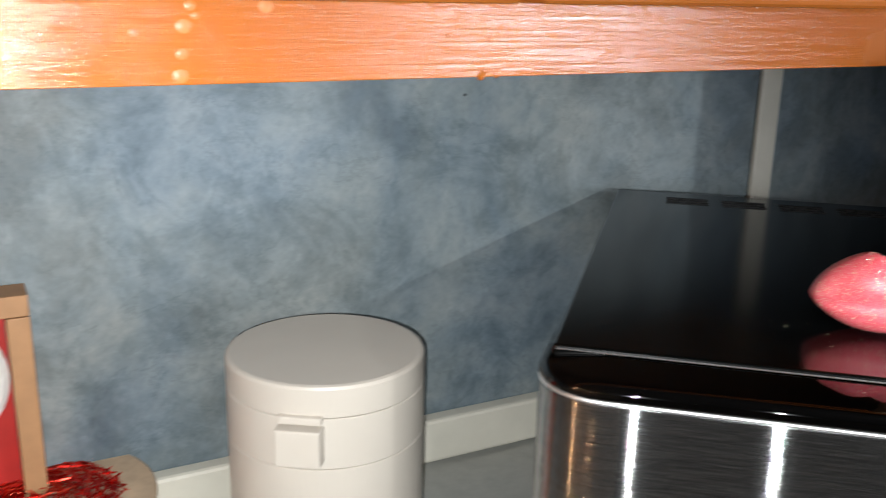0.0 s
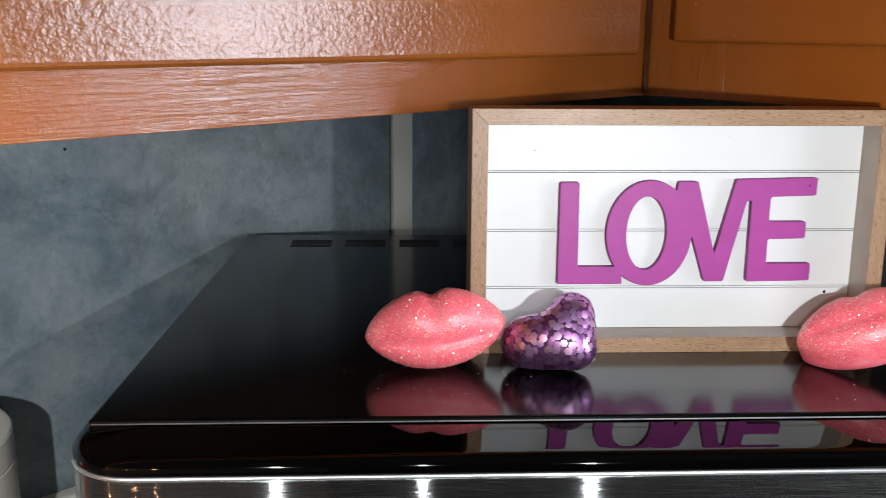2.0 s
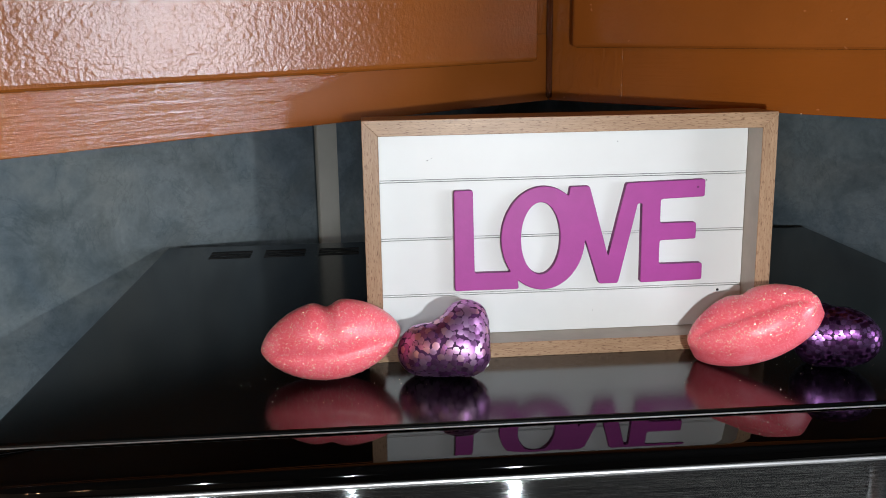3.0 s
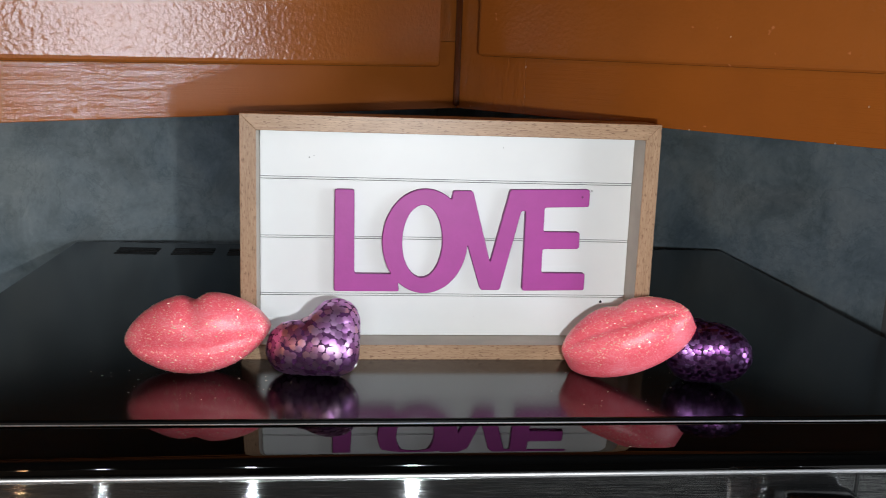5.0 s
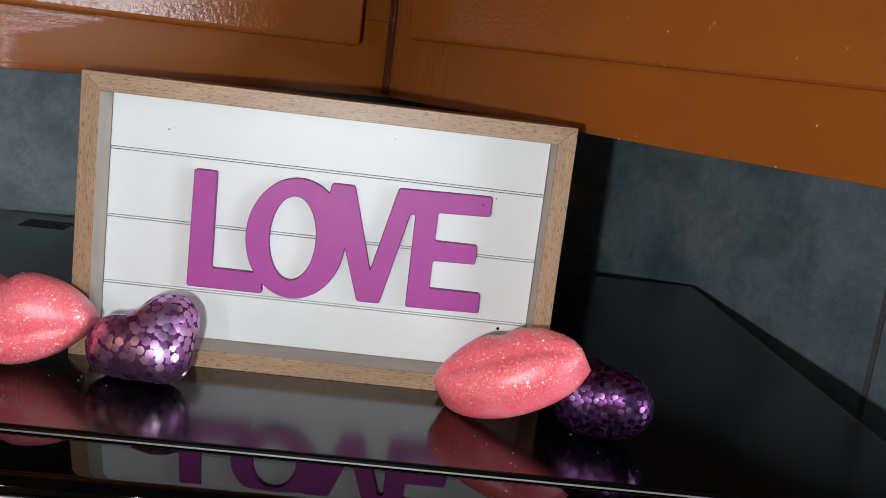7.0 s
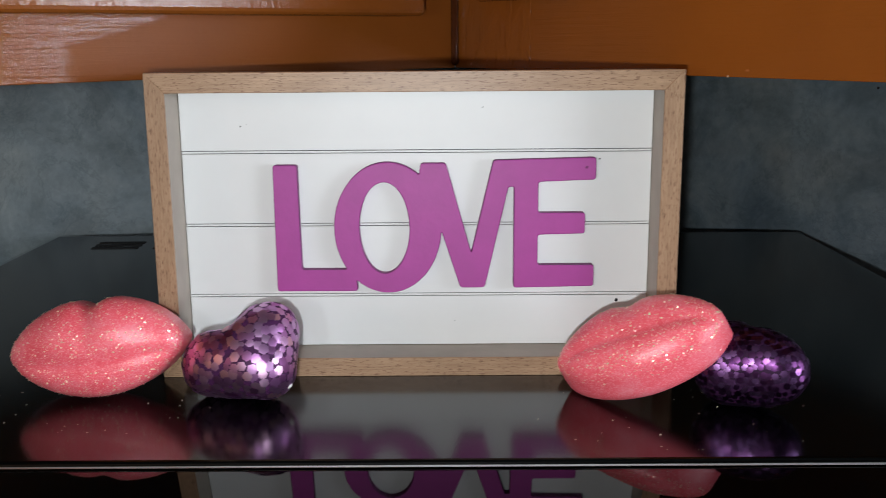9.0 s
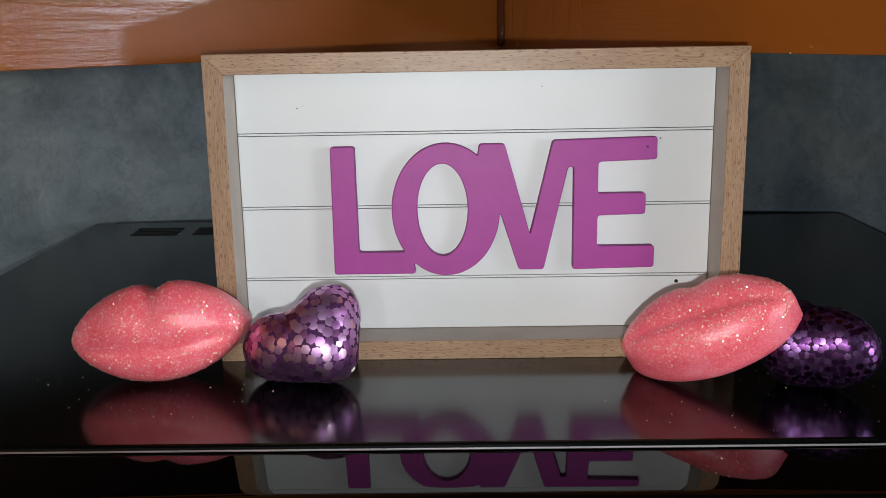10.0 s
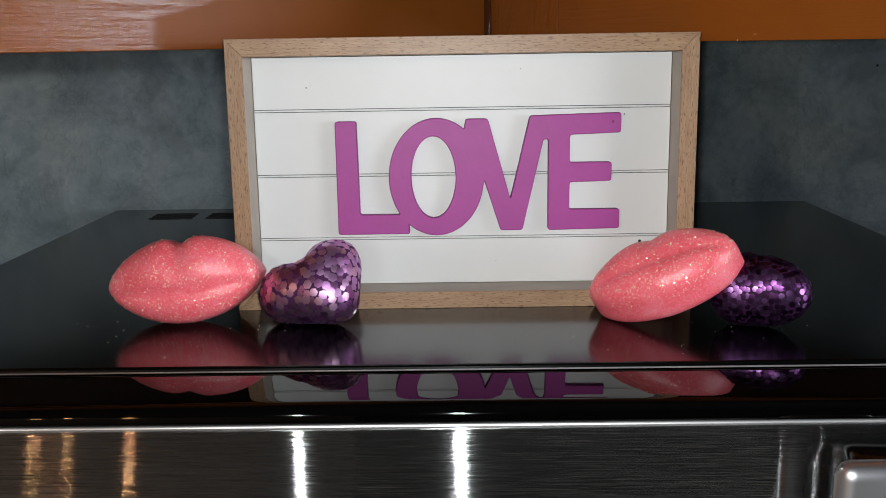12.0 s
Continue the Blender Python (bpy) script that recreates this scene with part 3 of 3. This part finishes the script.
def lips(m, label, seed, size):
    """Puffed lips; each has its own glitter."""
    ob = thing("glitter_lips", m, label, "ornament", "glitter lips")
    rnd = random.Random(seed)
    bm = bmesh.new()
    nu, nf = 48, 40
    rows = []
    for i in range(nu + 1):
        u = -math.cos(math.pi * i / nu)
        rows.append([bm.verts.new(lips_surface(u * 0.9995, 2 * math.pi * (k + 0.5) / nf) * size) for k in range(nf)])
    for p, q in zip(rows, rows[1:]):
        for k in range(nf):
            bm.faces.new((p[k], q[k], q[(k + 1) % nf], p[(k + 1) % nf]))
    bm.faces.new(rows[0])
    bm.faces.new(rows[-1][::-1])
    for v in bm.verts:
        v.co += v.normal * 0.0006 * noise.noise(v.co * 260 + Vector((seed, 0, 0)))
    resting(ob, bm, m)
    part("body", bm, PINK, ob, "coral pink glittered lips", smooth=True)
    fl = bmesh.new()
    for _ in range(4200):
        u, f = rnd.uniform(-0.98, 0.98), rnd.uniform(-2.4, 1.9)
        p = lips_surface(u, f)
        n = (lips_surface(u + 0.01, f) - p).cross(lips_surface(u, f + 0.01) - p).normalized()
        if n.y > 0:
            n = -n
        p = p * size
        n = (n + Vector((rnd.gauss(0, 0.3), rnd.gauss(0, 0.3), rnd.gauss(0, 0.3)))).normalized()
        r = 0.00010 + 0.00034 * rnd.random() ** 4
        turn = n.to_track_quat("Z", "Y").to_matrix()
        fl.faces.new([fl.verts.new(p + n * 0.0002 + turn @ Vector((r * math.cos(k * math.pi / 3), r * math.sin(k * math.pi / 3), 0))) for k in range(6)])
    tagged(part("glitter", fl, FLAKE_PINK, ob, "fine gold and pink glitter flakes"), kind="stuff")
    return ob


lips(pose(0.1288, 0.4648, 1.1578, -12, -6.5, 0), "coral pink glitter lips standing on the oven", 1, 0.99)
lips(pose(0.3496, 0.4555, 1.1615, -64, -23.5, -18), "coral pink glitter lips tilted against a purple heart", 2, 0.96)

# ---- sequin hearts ----


# the heart's outline: two lobes and a blunt tip, drawn in by a shallow notch (millimetres)
LOBE_A, LOBE_B, TIP = Vector((-13.0, -1.0)), Vector((13.5, 0)), Vector((6.0, -15.0))
HUB = Vector((1.5, -5))


def outside(p):
    """How far p lies outside the outline."""
    least = 99.0
    for a, b, ra, rb in ((LOBE_A, TIP, 13.0, 11.0), (LOBE_B, TIP, 11.2, 11.0), (LOBE_A, LOBE_B, 9.4, 8.4)):
        k = max(0.0, min(1.0, (p - a).dot(b - a) / (b - a).length_squared))
        least = min(least, (p - a - (b - a) * k).length - ra - (rb - ra) * k)
    return least


def rim_point(f):
    d = Vector((math.sin(f), math.cos(f)))
    near, far = 4.0, 60.0
    for _ in range(24):
        half = (near + far) / 2
        near, far = (half, far) if outside(HUB + d * half) < 0 or half < 8 else (near, half)
    return HUB + d * near


def heart_surface(f, s, side, puff=1.0):
    """f round the outline, s from the middle (0) to the rim (1)."""
    p = HUB + (rim_point(f) - HUB) * s
    return Vector((p.x, -side * 15.5 * puff * math.sqrt(max(0.0, 1 - s ** 2.4)), p.y + 5)) * 0.001


def heart(m, label, seed, size, foil, foam, piece, puff=1.0):
    ob = thing("sequin_heart", m, label, "ornament", "sequin hearts")
    rnd = random.Random(seed)
    bm = bmesh.new()
    nf, ns = 56, 10
    for side in (1, -1):
        rows = [[bm.verts.new(heart_surface(2 * math.pi * k / nf, math.sin(math.pi / 2 * j / ns), side, puff)) for k in range(nf)] for j in range(1, ns + 1)]
        mid = bm.verts.new(heart_surface(0, 0, side, puff))
        for k in range(nf):
            bm.faces.new((mid, rows[0][k], rows[0][(k + 1) % nf]))
            for p, q in zip(rows, rows[1:]):
                bm.faces.new((p[k], p[(k + 1) % nf], q[(k + 1) % nf], q[k]))
    bmesh.ops.remove_doubles(bm, verts=bm.verts, dist=0.00005)
    bmesh.ops.recalc_face_normals(bm, faces=bm.faces)
    bmesh.ops.smooth_vert(bm, verts=bm.verts, factor=0.5, use_axis_x=True, use_axis_y=True, use_axis_z=True)
    bm.normal_update()
    spots = [(f.calc_center_median() * size, f.normal.copy(), f.calc_area(), [v.co * size for v in f.verts]) for f in bm.faces]
    bmesh.ops.scale(bm, vec=(size, size, size), verts=bm.verts)
    resting(ob, bm, m)
    part("body", bm, foam, ob, "dark purple foam heart", smooth=True)
    fl, laid = bmesh.new(), []
    for c, n, _, corners in rnd.choices(spots, [one[2] for one in spots], k=9000):
        mix = [rnd.random() for _ in corners]
        c = sum((p * w for p, w in zip(corners, mix)), Vector()) / sum(mix)
        if any((c - o).length_squared < (1.30 * piece) ** 2 for o in laid):
            continue
        laid.append(c)
        n2 = (n + Vector((rnd.gauss(0, 0.03), rnd.gauss(0, 0.03), rnd.gauss(0, 0.03)))).normalized()
        turn = n2.to_track_quat("Z", "Y").to_matrix()
        # each sequin is a hexagon that bends with the body under it
        r, spin, sag = piece * rnd.uniform(0.95, 1.1), rnd.uniform(0, 1), piece ** 2 / 0.021
        c = c + n * rnd.uniform(0.0001, 0.0005)
        mid = fl.verts.new(c)
        ring = [fl.verts.new(c + turn @ Vector((r * math.cos(spin + k * math.pi / 3), r * math.sin(spin + k * math.pi / 3), -sag))) for k in range(6)]
        for p, q in zip(ring, ring[1:] + ring[:1]):
            fl.faces.new((mid, p, q))
    tagged(part("sequin_coat", fl, foil, ob, "metallic purple hexagonal sequins", smooth=True), kind="stuff")
    return ob


leaning = heart(pose(0.1895, 0.4625, 1.1562, -40, -29, 4), "purple sequin heart leaning beside the pink lips", 3, 1.03, SEQUIN, FOAM, 0.0021)
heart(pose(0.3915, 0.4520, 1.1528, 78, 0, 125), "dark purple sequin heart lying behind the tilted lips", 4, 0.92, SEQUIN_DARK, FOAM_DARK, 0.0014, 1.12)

bm = bmesh.new()
bmesh.ops.create_icosphere(bm, subdivisions=2, radius=0.0018)
part("bare_spot", bm, COTTON, leaning, "small bare white spot in the sequins", leaning.matrix_world.inverted() @ pose(0.2078, 0.4545, 1.1464), smooth=True)

# ---- things by the wall ----
can = thing("canister", pose(-0.191, 0.532, CZ, 0, 0, 7), "off-white round plastic canister with a front latch", "canister")
CR = 0.0655
part("body", lathe([(0, 0), (CR - 0.003, 0), (CR, 0.003), (CR, 0.1055), (CR - 0.0005, 0.1059), (0, 0.1059)], 96), WHITE_PLASTIC, can, smooth=False)
collar = part("collar", lathe([(0, 0.1063), (CR - 0.0008, 0.1063), (CR, 0.1068), (CR, 0.1395), (CR - 0.0005, 0.1399), (0, 0.1399)], 96), WHITE_PLASTIC, can)
lid = part("lid", lathe([(0, 0.1403), (CR - 0.0008, 0.1403), (CR, 0.1408), (CR, 0.1585), (CR - 0.001, 0.1603), (CR - 0.003, 0.161), (0, 0.161)], 96), WHITE_PLASTIC, can, "flat round lid")
latch = part("latch", box(-0.0140, 0.0140, -CR - 0.0095, -CR + 0.003, 0.1120, 0.1360, 0.0010), WHITE_PLASTIC, collar, "square push latch")
part("latch_hood", box(-0.0135, 0.0135, -CR - 0.004, -CR + 0.003, 0.1375, 0.1425, 0.001), WHITE_PLASTIC, lid)

red = thing("red_shadow_box", ROOM @ pose(-0.075, 0.590, CZ, -1.5), "kraft wood shadow box with a red panel", "sign")
for x0, x1, a0, a1 in ((-0.107, 0.107, 0.0, 0.014), (-0.107, 0.107, 0.1855, 0.1995)):
    part("frame_side", box(x0, x1, 0, 0.03, a0, a1, 0.0008), KRAFT, red)
for x0, x1 in ((-0.107, -0.093), (0.093, 0.107)):
    part("frame_side", box(x0, x1, 0.0, 0.03, 0.0145, 0.1850, 0.0008), KRAFT, red)
part("panel", box(-0.0925, 0.0925, 0.020, 0.026, 0.0145, 0.185), RED, red, "flat red panel")
part("white_disc", lathe([(0, 0.006), (0.042, 0.006), (0.046, 0.003), (0.046, 0)], 48), COTTON, red, "white corded round motif", pose(0.046, 0.0195, 0.142, 90))

spool = thing("ribbon_spool", pose(-0.372, 0.455, CZ), "cardboard spool of red tinsel ribbon", "spool")
part("flange", lathe([(0.02, 0.0), (0.082, 0.0), (0.082, 0.003), (0.02, 0.003), (0.02, 0.0)], 64), CARD, spool)
part("flange", lathe([(0.02, 0.056), (0.066, 0.056), (0.082, 0.056), (0.082, 0.059), (0.064, 0.059), (0.02, 0.0575), (0.02, 0.056)], 64), CARD, spool)
part("core", lathe([(0.02, 0.003), (0.055, 0.003), (0.055, 0.056), (0.02, 0.056)], 48), CARD, spool)
rnd = random.Random(9)
fl = bmesh.new()
for _ in range(1500):
    r, f = 0.058 * math.sqrt(rnd.random()), rnd.uniform(0, 2 * math.pi)
    c = Vector((r * math.cos(f), r * math.sin(f), 0.0590 + 0.007 * rnd.random() * (1 - (r / 0.06) ** 2) ** 0.5))
    d = Vector((-math.sin(f) + rnd.gauss(0, 0.5), math.cos(f) + rnd.gauss(0, 0.5), rnd.gauss(0, 0.07))).normalized() * rnd.uniform(0.004, 0.011)
    e = Vector((rnd.gauss(0, 1), rnd.gauss(0, 1), rnd.gauss(0, 1))).cross(d).normalized() * 0.0006
    fl.faces.new([fl.verts.new(c + p) for p in (-d - e, d - e, d + e, -d + e)])
tagged(part("tinsel", fl, TINSEL, spool, "loose shiny red tinsel strands"), kind="stuff")

# glitter shed on the oven's top round the lips
fl = bmesh.new()
for cx, cy in ((0.1288, 0.4560), (0.3560, 0.4400)):
    for _ in range(34):
        r, f = rnd.gauss(0.029, 0.009), rnd.uniform(0, 2 * math.pi)
        c = Vector((cx + 1.35 * r * math.cos(f), max(0.410, cy + 0.9 * r * math.sin(f)), ZT + 0.0003))
        e = rnd.uniform(0.00010, 0.00032)
        n = Vector((rnd.gauss(0, 0.35), rnd.gauss(-0.3, 0.35), 1)).normalized().to_track_quat("Z", "Y").to_matrix()
        fl.faces.new([fl.verts.new(c + n @ Vector((e * math.cos(k * math.pi / 3), e * math.sin(k * math.pi / 3), 0))) for k in range(6)])
tagged(part("glitter_specks", fl, FLAKE_PINK), "fine gold glitter shed on the black oven top", "glitter", "", "stuff")
